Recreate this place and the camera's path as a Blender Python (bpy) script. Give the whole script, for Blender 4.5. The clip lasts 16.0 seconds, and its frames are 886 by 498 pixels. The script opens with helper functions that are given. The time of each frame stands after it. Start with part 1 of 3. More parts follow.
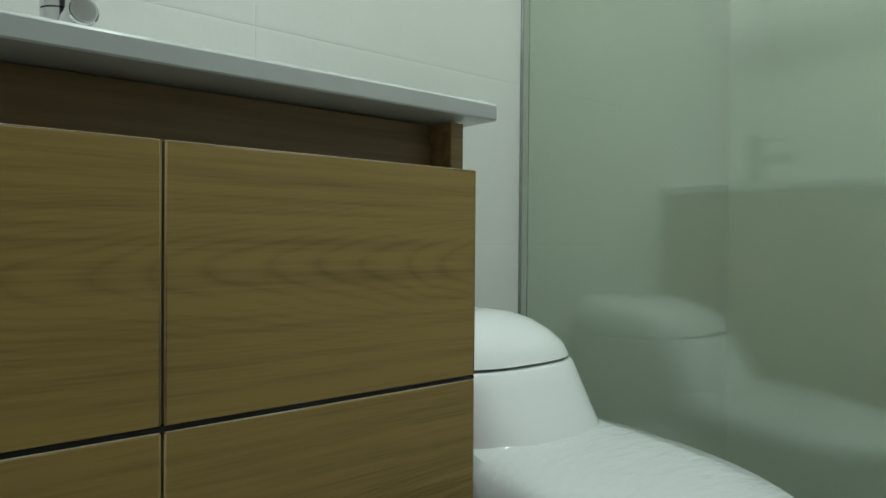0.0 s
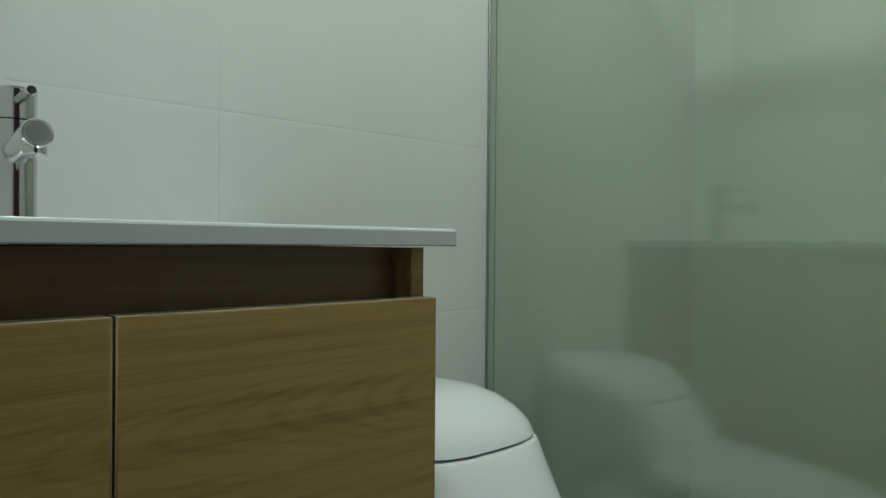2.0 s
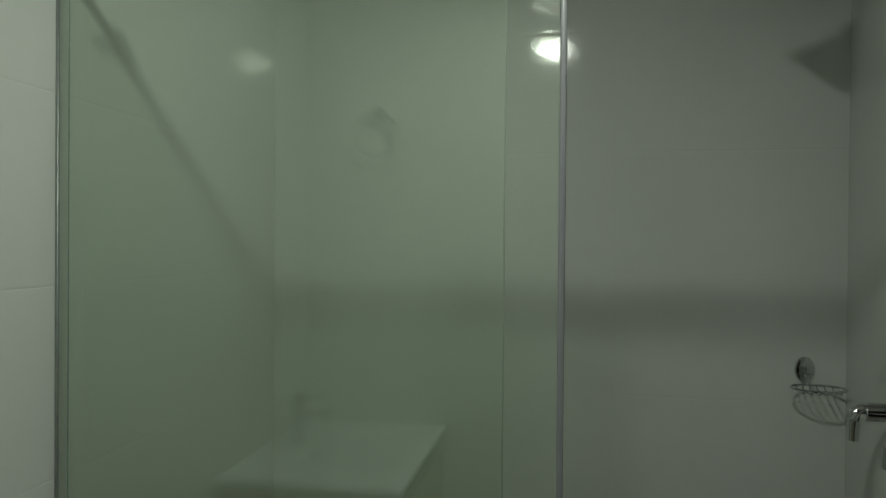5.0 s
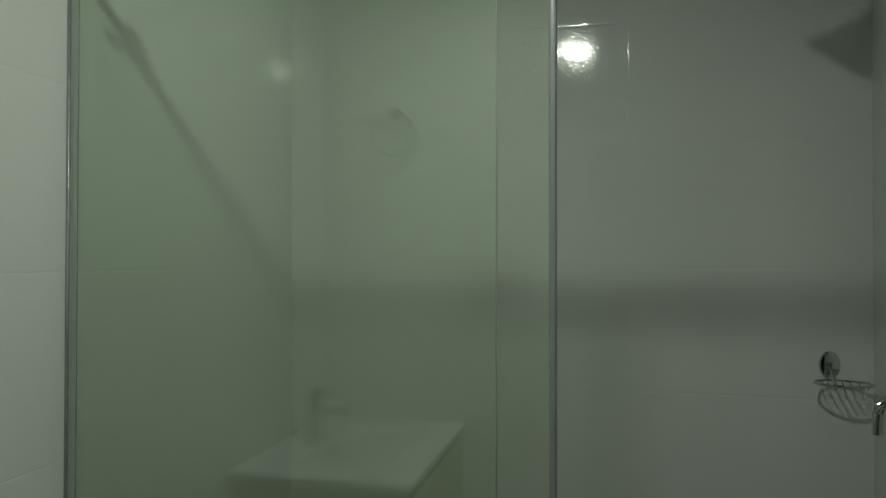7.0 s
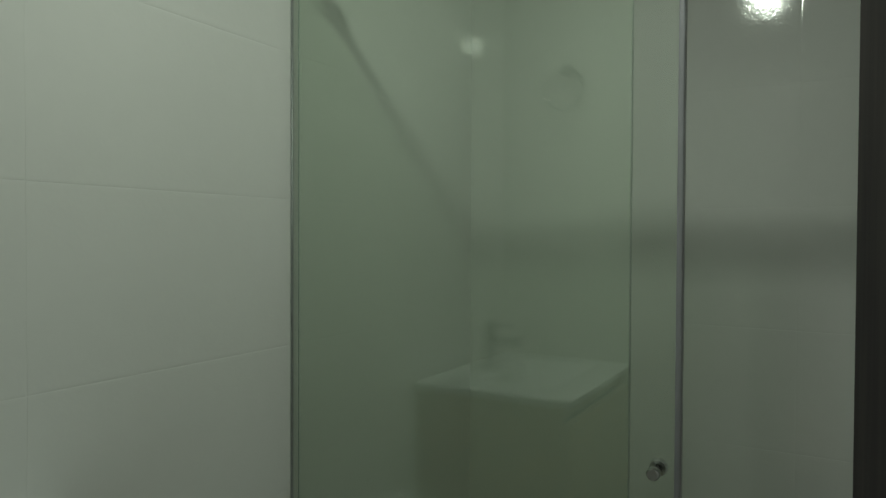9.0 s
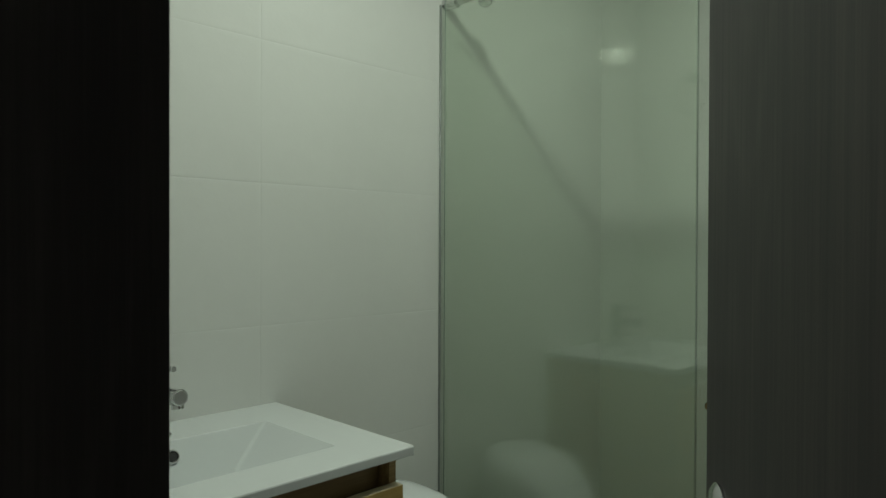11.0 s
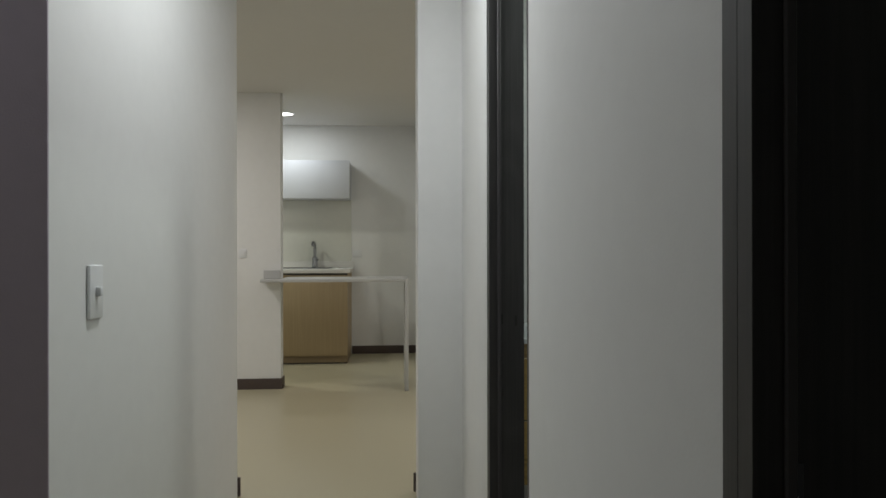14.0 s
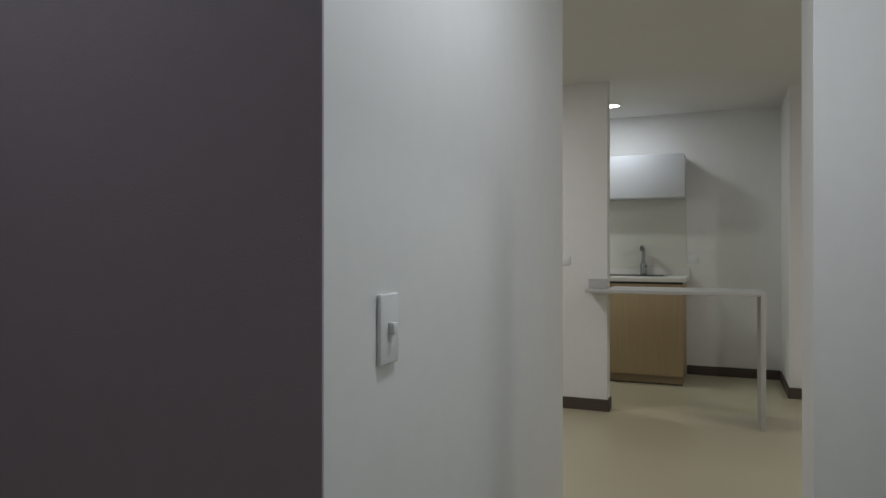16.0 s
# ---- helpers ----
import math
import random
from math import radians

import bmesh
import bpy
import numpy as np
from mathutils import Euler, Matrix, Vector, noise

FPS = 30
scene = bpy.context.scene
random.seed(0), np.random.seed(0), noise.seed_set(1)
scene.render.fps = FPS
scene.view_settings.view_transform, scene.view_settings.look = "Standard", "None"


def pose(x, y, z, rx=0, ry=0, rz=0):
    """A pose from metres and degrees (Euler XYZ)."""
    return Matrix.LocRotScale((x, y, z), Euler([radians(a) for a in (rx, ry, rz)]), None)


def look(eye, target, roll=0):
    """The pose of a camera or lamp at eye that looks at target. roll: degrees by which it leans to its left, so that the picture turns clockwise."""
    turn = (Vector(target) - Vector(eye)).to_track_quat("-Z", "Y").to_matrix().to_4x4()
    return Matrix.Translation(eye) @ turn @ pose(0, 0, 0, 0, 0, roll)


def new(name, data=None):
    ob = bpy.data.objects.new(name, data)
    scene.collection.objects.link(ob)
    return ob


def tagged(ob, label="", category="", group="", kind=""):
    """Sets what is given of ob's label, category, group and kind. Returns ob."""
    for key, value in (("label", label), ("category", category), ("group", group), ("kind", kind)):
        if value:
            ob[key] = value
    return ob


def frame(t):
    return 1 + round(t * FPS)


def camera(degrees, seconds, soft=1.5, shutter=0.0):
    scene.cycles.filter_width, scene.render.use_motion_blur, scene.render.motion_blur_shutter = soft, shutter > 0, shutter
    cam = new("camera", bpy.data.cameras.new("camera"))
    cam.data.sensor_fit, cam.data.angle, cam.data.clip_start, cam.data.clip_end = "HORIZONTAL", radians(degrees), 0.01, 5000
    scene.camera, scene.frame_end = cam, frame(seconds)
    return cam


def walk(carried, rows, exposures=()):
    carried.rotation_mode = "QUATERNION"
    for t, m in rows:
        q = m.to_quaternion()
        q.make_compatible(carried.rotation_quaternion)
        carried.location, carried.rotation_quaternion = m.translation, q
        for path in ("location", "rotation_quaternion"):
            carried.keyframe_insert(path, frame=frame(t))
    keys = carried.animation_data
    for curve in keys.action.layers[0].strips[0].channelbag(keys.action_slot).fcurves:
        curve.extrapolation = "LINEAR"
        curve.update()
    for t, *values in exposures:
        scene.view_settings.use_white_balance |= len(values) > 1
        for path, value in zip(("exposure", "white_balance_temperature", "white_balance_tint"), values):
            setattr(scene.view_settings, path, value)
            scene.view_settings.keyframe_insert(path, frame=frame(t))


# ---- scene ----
cam = camera(66.7, 16.0)
PATH = [
    (0, (1.016, -0.503, 0.658), (-0.589, 0.849, 0.629), 0.5),
    (0.5, (1.046, -0.512, 0.569), (-0.475, 0.787, 0.559), 0.3),
    (0.9, (1.058, -0.513, 0.538), (-0.525, 0.866, 0.516), 0.1),
    (1.5, (1.041, -0.511, 0.629), (-0.518, 0.897, 0.598), 0.4),
    (2, (1.026, -0.494, 0.787), (-0.453, 0.853, 0.772), 0.5),
    (2.4, (0.989, -0.444, 0.943), (-0.548, 0.986, 0.920), 0.3),
    (3, (0.927, -0.466, 1.108), (-0.444, 1.125, 1.108), 0.4),
    (3.5, (0.905, -0.438, 1.209), (-0.329, 1.261, 1.213), 0.6),
    (4, (0.895, -0.450, 1.301), (0.005, 1.452, 1.303), 1.0),
    (4.5, (0.905, -0.463, 1.374), (0.330, 1.557, 1.374), 0.8),
    (5, (0.906, -0.496, 1.426), (0.525, 1.569, 1.407), 0.5),
    (5.2, (0.912, -0.499, 1.431), (0.566, 1.573, 1.415), 0.3),
    (7.4, (0.984, -0.479, 1.346), (0.369, 1.529, 1.378), 0.0),
    (8, (0.997, -0.519, 1.306), (0.135, 1.397, 1.298), 0.3),
    (10.3, (1.336, -0.789, 1.211), (0.049, 0.871, 1.195), 0.2),
    (10.5, (1.359, -0.809, 1.205), (0.000, 0.793, 1.188), 0.3),
    (11, (1.464, -0.888, 1.196), (-0.016, 0.603, 1.179), 0.2),
    (11.5, (1.566, -0.956, 1.191), (-0.003, 0.441, 1.166), 0.0),
    (11.8, (1.613, -0.987, 1.185), (-0.060, 0.281, 1.156), -0.1),
    (12, (1.636, -1.007, 1.173), (-0.106, 0.165, 1.148), -0.0),
    (12.5, (1.653, -1.053, 1.166), (-0.250, -0.166, 1.148), -0.2),
    (13, (1.634, -1.094, 1.170), (-0.281, -0.516, 1.166), -0.1),
    (13.2, (1.602, -1.100, 1.168), (-0.433, -0.585, 1.164), 0.0),
    (13.6, (1.512, -1.108, 1.116), (-0.557, -0.741, 1.117), -0.1),
    (14, (1.412, -1.107, 1.116), (-0.681, -0.953, 1.117), -0.1),
    (14.5, (1.297, -1.088, 1.151), (-0.801, -1.196, 1.153), -0.2),
    (15.2, (1.110, -1.122, 1.155), (-0.956, -1.502, 1.156), -0.0),
    (15.5, (1.009, -1.167, 1.157), (-0.920, -1.694, 1.158), 0.1),
    (16, (0.851, -1.255, 1.158), (-1.091, -2.057, 1.162), 0.0),
]
walk(cam, [(t, look(eye, target, roll)) for t, eye, target, roll in PATH], exposures=[(0, 0.92, 6400, 10), (1.5, 0.90, 6400, 10), (2.5, 0.0, 6500, 11), (3.5, -0.38, 6750, 8), (5.0, -0.34, 6850, 9), (8.0, -0.33, 6850, 8), (10.5, -0.2, 6900, 8), (11.5, 0.25, 6900, 6), (12.3, 0.45, 6650, 4), (13.0, 0.08, 6650, 5), (14.0, -0.25, 6550, 7), (15.0, -0.58, 6300, 9), (16.0, -0.5, 6300, 9)])

# ---------------- light ----------------
world = bpy.data.worlds.new("world")
scene.world = world
world.use_nodes = True
world.node_tree.nodes["Background"].inputs[0].default_value = (0.5, 0.55, 0.6, 1)
world.node_tree.nodes["Background"].inputs[1].default_value = 0.02

CEIL = 2.44          # ceiling height
LOW = 2.37           # lower ceiling of the living room
BF = -0.275           # sunken bathroom floor
YG, YB = 0.573, 1.491  # shower glass and back wall
XE = 1.652           # east wall of the bathroom
COOL, GREEN, WARM = (0.93, 0.96, 1.0), (0.865, 1.0, 0.892), (1.0, 0.95, 0.90)
PINK = (1.0, 0.95, 0.95)
OLIVE = (0.97, 1.0, 0.90)
BED_FILL = (0.62, -2.50)


def lamp(x, y, power, colour, size=0.15, z=CEIL - 0.012, rx=0, ry=0, spread=180):
    data = bpy.data.lights.new("downlight", "AREA")
    data.shape, data.size, data.energy, data.color = "DISK", size, power, colour
    data.spread = radians(spread)
    ob = new("downlight", data)
    ob.matrix_world = pose(x, y, z, rx, ry)
    return ob


BATH_LAMP = (0.82, -0.035)
BATH2_LAMP = (-0.28, -0.14)
lamp(*BATH_LAMP, 10.4, GREEN, 0.14, CEIL - 0.022, 7, 7, 168)  # tilt added to dim the east and door sides
lamp(*BATH2_LAMP, 7.5, (0.90, 1.0, 0.95))
# only the first is in view; the rest are added unseen to light walls
LIVING = [(-5.23, -2.16, 6.2, COOL), (-4.75, -3.1, 13.5, OLIVE), (-3.0, -3.2, 18.5, PINK), (-3.0, 0.6, 20.5, WARM), (-0.38, -1.36, 11.8, COOL)]
for x, y, p, c in LIVING:
    lamp(x, y, p, c, z=(LOW if x == -3.0 else CEIL) - 0.012)
# unseen fill lamp added to brighten the lilac wall
lamp(*BED_FILL, 3.0, COOL)


# ---------------- materials ----------------
def mat(name, colour, rough=0.5, metal=0.0, vary=0.0, vscale=3.0, bump=0.0, bscale=60.0, rvary=0.0, stretch=(1, 1, 1), spec=0.5, coat=0.0):
    """A principled material with colour, gloss and relief varied by noise at two scales."""
    m = bpy.data.materials.new(name)
    m.use_nodes = True
    nt = m.node_tree
    n, l = nt.nodes, nt.links
    b = n["Principled BSDF"]
    b.inputs["Base Color"].default_value = (*colour, 1)
    b.inputs["Roughness"].default_value = rough
    b.inputs["Metallic"].default_value = metal
    b.inputs["Specular IOR Level"].default_value = spec
    b.inputs["Coat Weight"].default_value = coat
    tc = n.new("ShaderNodeTexCoord")
    mp = n.new("ShaderNodeMapping")
    mp.inputs["Scale"].default_value = stretch
    l.new(tc.outputs["Object"], mp.inputs["Vector"])
    if vary:
        a = n.new("ShaderNodeTexNoise")
        a.inputs["Scale"].default_value = vscale
        a.inputs["Detail"].default_value = 6
        l.new(mp.outputs[0], a.inputs["Vector"])
        f = n.new("ShaderNodeTexNoise")
        f.inputs["Scale"].default_value = vscale * 14
        f.inputs["Detail"].default_value = 3
        l.new(mp.outputs[0], f.inputs["Vector"])
        mx = n.new("ShaderNodeMix")
        mx.inputs[0].default_value = 0.35
        l.new(a.outputs[0], mx.inputs[2])
        l.new(f.outputs[0], mx.inputs[3])
        r = n.new("ShaderNodeMapRange")
        r.inputs[1].default_value, r.inputs[2].default_value = 0.3, 0.7
        r.inputs[3].default_value, r.inputs[4].default_value = 1 - vary, 1 + vary
        l.new(mx.outputs[0], r.inputs[0])
        c = n.new("ShaderNodeMix")
        c.data_type, c.blend_type = "RGBA", "MULTIPLY"
        c.inputs[0].default_value = 1
        c.inputs[6].default_value = (*colour, 1)
        l.new(r.outputs[0], c.inputs[7])
        l.new(c.outputs[2], b.inputs["Base Color"])
        if rvary:
            q = n.new("ShaderNodeMapRange")
            q.inputs[1].default_value, q.inputs[2].default_value = 0.3, 0.7
            q.inputs[3].default_value, q.inputs[4].default_value = max(0.0, rough - rvary), rough + rvary
            l.new(a.outputs[0], q.inputs[0])
            l.new(q.outputs[0], b.inputs["Roughness"])
    if bump:
        k = n.new("ShaderNodeTexNoise")
        k.inputs["Scale"].default_value = bscale
        k.inputs["Detail"].default_value = 4
        l.new(mp.outputs[0], k.inputs["Vector"])
        bp = n.new("ShaderNodeBump")
        bp.inputs["Strength"].default_value = bump
        bp.inputs["Distance"].default_value = 0.002
        l.new(k.outputs[0], bp.inputs["Height"])
        l.new(bp.outputs[0], b.inputs["Normal"])
    return m


def second_relief(m, scale, strength, distance):
    """Finer relief on top of a material's own."""
    n, l = m.node_tree.nodes, m.node_tree.links
    first = n["Bump"]
    k = n.new("ShaderNodeTexNoise")
    k.inputs["Scale"].default_value, k.inputs["Detail"].default_value = scale, 2
    l.new(n["Mapping"].outputs[0], k.inputs["Vector"])
    b = n.new("ShaderNodeBump")
    b.inputs["Strength"].default_value, b.inputs["Distance"].default_value = strength, distance
    l.new(k.outputs[0], b.inputs["Height"])
    l.new(first.outputs[0], b.inputs["Normal"])
    l.new(b.outputs[0], n["Principled BSDF"].inputs["Normal"])


def wood(name, dark, light, axis, rough=0.45, rings=9.0, fine=90.0, wave=0.5, seed=0.0, figure=0.7):
    """Veneer: cathedral figure and fine fibres that run along the axis."""
    m = bpy.data.materials.new(name)
    m.use_nodes = True
    n, l = m.node_tree.nodes, m.node_tree.links
    b = n["Principled BSDF"]
    b.inputs["Roughness"].default_value = rough
    tc = n.new("ShaderNodeTexCoord")
    oi = n.new("ShaderNodeObjectInfo")
    add = n.new("ShaderNodeVectorMath")
    add.operation = "MULTIPLY_ADD"
    l.new(oi.outputs["Random"], add.inputs[0])
    add.inputs[1].default_value = (3.1, 5.7, 2.3)
    l.new(tc.outputs["Object"], add.inputs[2])
    sq = {"x": (0.22, 1, 1), "y": (1, 0.22, 1), "z": (1, 1, 0.22)}[axis]
    sf = {"x": (0.02, 1, 1), "y": (1, 0.02, 1), "z": (1, 1, 0.02)}[axis]
    m1 = n.new("ShaderNodeMapping")
    m1.inputs["Scale"].default_value = sq
    m1.inputs["Location"].default_value = (seed, seed, seed)
    l.new(add.outputs[0], m1.inputs["Vector"])
    big = n.new("ShaderNodeTexNoise")
    big.inputs["Scale"].default_value = 3.2
    big.inputs["Detail"].default_value = 2
    big.inputs["Distortion"].default_value = wave
    l.new(m1.outputs[0], big.inputs["Vector"])
    mul = n.new("ShaderNodeMath")
    mul.operation = "MULTIPLY"
    mul.inputs[1].default_value = rings
    l.new(big.outputs[0], mul.inputs[0])
    fr = n.new("ShaderNodeMath")
    fr.operation = "PINGPONG"
    fr.inputs[1].default_value = 0.5
    l.new(mul.outputs[0], fr.inputs[0])
    m2 = n.new("ShaderNodeMapping")
    m2.inputs["Scale"].default_value = sf
    l.new(add.outputs[0], m2.inputs["Vector"])
    fib = n.new("ShaderNodeTexNoise")
    fib.inputs["Scale"].default_value = fine
    fib.inputs["Detail"].default_value = 5
    l.new(m2.outputs[0], fib.inputs["Vector"])
    thin = n.new("ShaderNodeTexNoise")
    thin.inputs["Scale"].default_value = fine * 3.2
    thin.inputs["Detail"].default_value = 3
    l.new(m2.outputs[0], thin.inputs["Vector"])
    sh = n.new("ShaderNodeMath")
    sh.operation = "POWER"
    sh.inputs[1].default_value = 1.6
    l.new(fr.outputs[0], sh.inputs[0])
    m0 = n.new("ShaderNodeMath")
    m0.operation = "MULTIPLY_ADD"
    l.new(sh.outputs[0], m0.inputs[0])
    m0.inputs[1].default_value = figure
    l.new(fib.outputs[0], m0.inputs[2])
    mx = n.new("ShaderNodeMath")
    mx.operation = "MULTIPLY_ADD"
    l.new(thin.outputs[0], mx.inputs[0])
    mx.inputs[1].default_value = 0.7
    l.new(m0.outputs[0], mx.inputs[2])
    sc = n.new("ShaderNodeMath")
    sc.operation = "MULTIPLY"
    sc.inputs[1].default_value = 0.75
    l.new(mx.outputs[0], sc.inputs[0])
    ramp = n.new("ShaderNodeValToRGB")
    ramp.color_ramp.elements[0].position, ramp.color_ramp.elements[1].position = 0.60, 1.0
    ramp.color_ramp.elements[0].color, ramp.color_ramp.elements[1].color = (*dark, 1), (*light, 1)
    l.new(sc.outputs[0], ramp.inputs[0])
    l.new(ramp.outputs[0], b.inputs["Base Color"])
    bp = n.new("ShaderNodeBump")
    bp.inputs["Strength"].default_value = 0.25
    bp.inputs["Distance"].default_value = 0.0006
    l.new(fib.outputs[0], bp.inputs["Height"])
    l.new(bp.outputs[0], b.inputs["Normal"])
    return m


def oak_front(name, dark, light):
    """Oak veneer with nested cathedral arcs; the grain runs along y."""
    m = bpy.data.materials.new(name)
    m.use_nodes = True
    n, l = m.node_tree.nodes, m.node_tree.links
    b = n["Principled BSDF"]
    b.inputs["Roughness"].default_value = 0.45

    def node(kind, *links, **values):
        q = n.new("ShaderNode" + kind)
        for k, v in values.items():
            setattr(q, k, v)
        for i, v in enumerate(links):
            if isinstance(v, (int, float, tuple)):
                q.inputs[i].default_value = v
            elif v is not None:
                l.new(v, q.inputs[i])
        return q

    def math_(op, *links):
        return node("Math", *links, operation=op).outputs[0]

    tc = n.new("ShaderNodeTexCoord").outputs["Object"]
    rnd = n.new("ShaderNodeObjectInfo").outputs["Random"]

    def noise_at(scale, stretch, detail=3):
        mp = node("Mapping", tc, (0, 0, 0), (0, 0, 0), stretch).outputs[0]
        t = n.new("ShaderNodeTexNoise")
        t.inputs["Scale"].default_value, t.inputs["Detail"].default_value = scale, detail
        l.new(mp, t.inputs["Vector"])
        return t.outputs[0]

    xyz = n.new("ShaderNodeSeparateXYZ")
    l.new(tc, xyz.inputs[0])
    wob = math_("MULTIPLY_ADD", noise_at(7, (1, 0.3, 1)), 0.06, -0.03)
    z = math_("ADD", math_("ADD", xyz.outputs["Z"], wob), math_("MULTIPLY_ADD", rnd, 0.02, -0.01))
    cell = math_("SUBTRACT", math_("WRAP", math_("SUBTRACT", z, 0.382), 0.125, -0.125), 0.0)
    sq = math_("MULTIPLY", math_("MULTIPLY", cell, cell), 110.0)
    y = math_("ADD", xyz.outputs["Y"], math_("MULTIPLY", noise_at(5, (1, 1, 1)), 0.09))
    arc = math_("MULTIPLY", math_("SUBTRACT", y, sq), 22.0)
    band = math_("POWER", math_("MULTIPLY", math_("PINGPONG", arc, 0.5), 2.0), 2.2)
    fade = math_("MAXIMUM", math_("MULTIPLY_ADD", math_("ABSOLUTE", cell), -9.0, 1.0), 0.12)
    figure = math_("MULTIPLY", band, fade)
    fib = noise_at(95, (1, 0.022, 1), 4)
    thin = noise_at(420, (1, 0.03, 1), 3)
    broad = noise_at(4, (1, 0.2, 1), 2)
    v = math_("MULTIPLY_ADD", figure, -0.16, math_("MULTIPLY_ADD", fib, 0.75, math_("MULTIPLY_ADD", thin, 0.42, math_("MULTIPLY", broad, 0.5))))
    ramp = n.new("ShaderNodeValToRGB")
    ramp.color_ramp.elements[0].position, ramp.color_ramp.elements[1].position = 0.50, 0.94
    ramp.color_ramp.elements[0].color, ramp.color_ramp.elements[1].color = (*dark, 1), (*light, 1)
    l.new(v, ramp.inputs[0])
    l.new(ramp.outputs[0], b.inputs["Base Color"])
    bp = n.new("ShaderNodeBump")
    bp.inputs["Strength"].default_value, bp.inputs["Distance"].default_value = 0.2, 0.0005
    l.new(fib, bp.inputs["Height"])
    l.new(bp.outputs[0], b.inputs["Normal"])
    return m


def glass(name, tint, rough=0.0, gloss=1.0, film=0.027):
    """Clear tinted glass; its film of water and soap is overdone for painted-in brightness."""
    m = bpy.data.materials.new(name)
    m.use_nodes = True
    n, l = m.node_tree.nodes, m.node_tree.links
    n.remove(n["Principled BSDF"])
    t = n.new("ShaderNodeBsdfTransparent")
    t.inputs[0].default_value = (*tint, 1)
    g = n.new("ShaderNodeBsdfGlossy")
    g.inputs["Roughness"].default_value = rough
    g.inputs[0].default_value = (gloss, gloss, gloss, 1)
    w = n.new("ShaderNodeLayerWeight")
    p = n.new("ShaderNodeMath")
    p.operation = "POWER"
    l.new(w.outputs["Facing"], p.inputs[0])
    p.inputs[1].default_value = 5
    f = n.new("ShaderNodeMath")
    f.operation = "MULTIPLY_ADD"
    l.new(p.outputs[0], f.inputs[0])
    f.inputs[1].default_value, f.inputs[2].default_value = 0.94, 0.064
    x = n.new("ShaderNodeMixShader")
    l.new(f.outputs[0], x.inputs[0])
    l.new(t.outputs[0], x.inputs[1])
    l.new(g.outputs[0], x.inputs[2])
    tc = n.new("ShaderNodeTexCoord")
    k = n.new("ShaderNodeTexNoise")
    k.inputs["Scale"].default_value, k.inputs["Detail"].default_value = 2.2, 5
    l.new(tc.outputs["Object"], k.inputs["Vector"])
    v = n.new("ShaderNodeMapRange")
    v.inputs[1].default_value, v.inputs[2].default_value = 0.3, 0.7
    v.inputs[3].default_value, v.inputs[4].default_value = film * 0.75, film * 1.25
    l.new(k.outputs[0], v.inputs[0])
    d = n.new("ShaderNodeBsdfDiffuse")
    d.inputs[0].default_value = (0.83, 0.90, 0.82, 1)
    y = n.new("ShaderNodeMixShader")
    l.new(v.outputs[0], y.inputs[0])
    l.new(x.outputs[0], y.inputs[1])
    l.new(d.outputs[0], y.inputs[2])
    l.new(y.outputs[0], n["Material Output"].inputs[0])
    return m


def glow(name, colour, power):
    m = bpy.data.materials.new(name)
    m.use_nodes = True
    b = m.node_tree.nodes["Principled BSDF"]
    b.inputs["Base Color"].default_value = (*colour, 1)
    b.inputs["Emission Color"].default_value = (*colour, 1)
    b.inputs["Emission Strength"].default_value = power
    return m


TILE = mat("white_tile", (0.64, 0.645, 0.632), 0.085, vary=0.02, vscale=1.6, bump=0.35, bscale=7.0, rvary=0.03)
second_relief(TILE, 105, 0.5, 0.00032)
GROUT = mat("grout", (0.62, 0.625, 0.61), 0.7, vary=0.06, vscale=8, bump=0.2)
PAINT = mat("white_paint", (0.77, 0.77, 0.76), 0.75, vary=0.03, vscale=1.3, bump=0.10, bscale=220, rvary=0.08)
LILAC = mat("lilac_paint", (0.45, 0.395, 0.465), 0.8, vary=0.05, vscale=1.5, bump=0.3, bscale=200)
CEILM = mat("ceiling_paint", (0.68, 0.67, 0.65), 0.85, vary=0.02, vscale=1.2, bump=0.15, bscale=150)
FLOORM = mat("beige_porcelain", (0.50, 0.455, 0.32), 0.28, vary=0.012, vscale=1.2, bump=0.03, bscale=120)
BFLOORM = mat("bath_floor_tile", (0.27, 0.255, 0.225), 0.4, vary=0.06, vscale=3, bump=0.1)
OAK = wood("oak_veneer", (0.285, 0.19, 0.078), (0.47, 0.33, 0.15), "y", rings=22, wave=0.9, figure=0.75)
FRONT = oak_front("oak_front", (0.205, 0.130, 0.036), (0.400, 0.268, 0.090))
# one edging in two tones: light from above is put into the top edges
BAND_LIT = mat("oak_edging_lit", (0.62, 0.52, 0.36), 0.4, vary=0.05, vscale=20)
BAND_DIM = mat("oak_edging_dim", (0.42, 0.34, 0.20), 0.4, vary=0.05, vscale=20)
OAKV = wood("oak_veneer_upright", (0.35, 0.262, 0.150), (0.41, 0.312, 0.182), "z", rings=3, figure=0.25)
# same oak darkened: shade under the basin top is in the colour
OAK_SHADED = wood("oak_shaded", (0.24, 0.155, 0.072), (0.36, 0.245, 0.12), "y", rings=5)
OAKP = wood("oak_plinth", (0.24, 0.175, 0.10), (0.29, 0.215, 0.125), "y", rings=3, figure=0.3)
WENGE = wood("wenge", (0.030, 0.025, 0.028), (0.058, 0.049, 0.048), "z", rough=0.5, rings=14, fine=120, wave=0.2)
WENGE.node_tree.nodes["Principled BSDF"].inputs["Specular IOR Level"].default_value = 0.3
JAMB = wood("frame_veneer", (0.036, 0.034, 0.036), (0.056, 0.053, 0.054), "z", rough=0.5, rings=14, fine=120, wave=0.2)
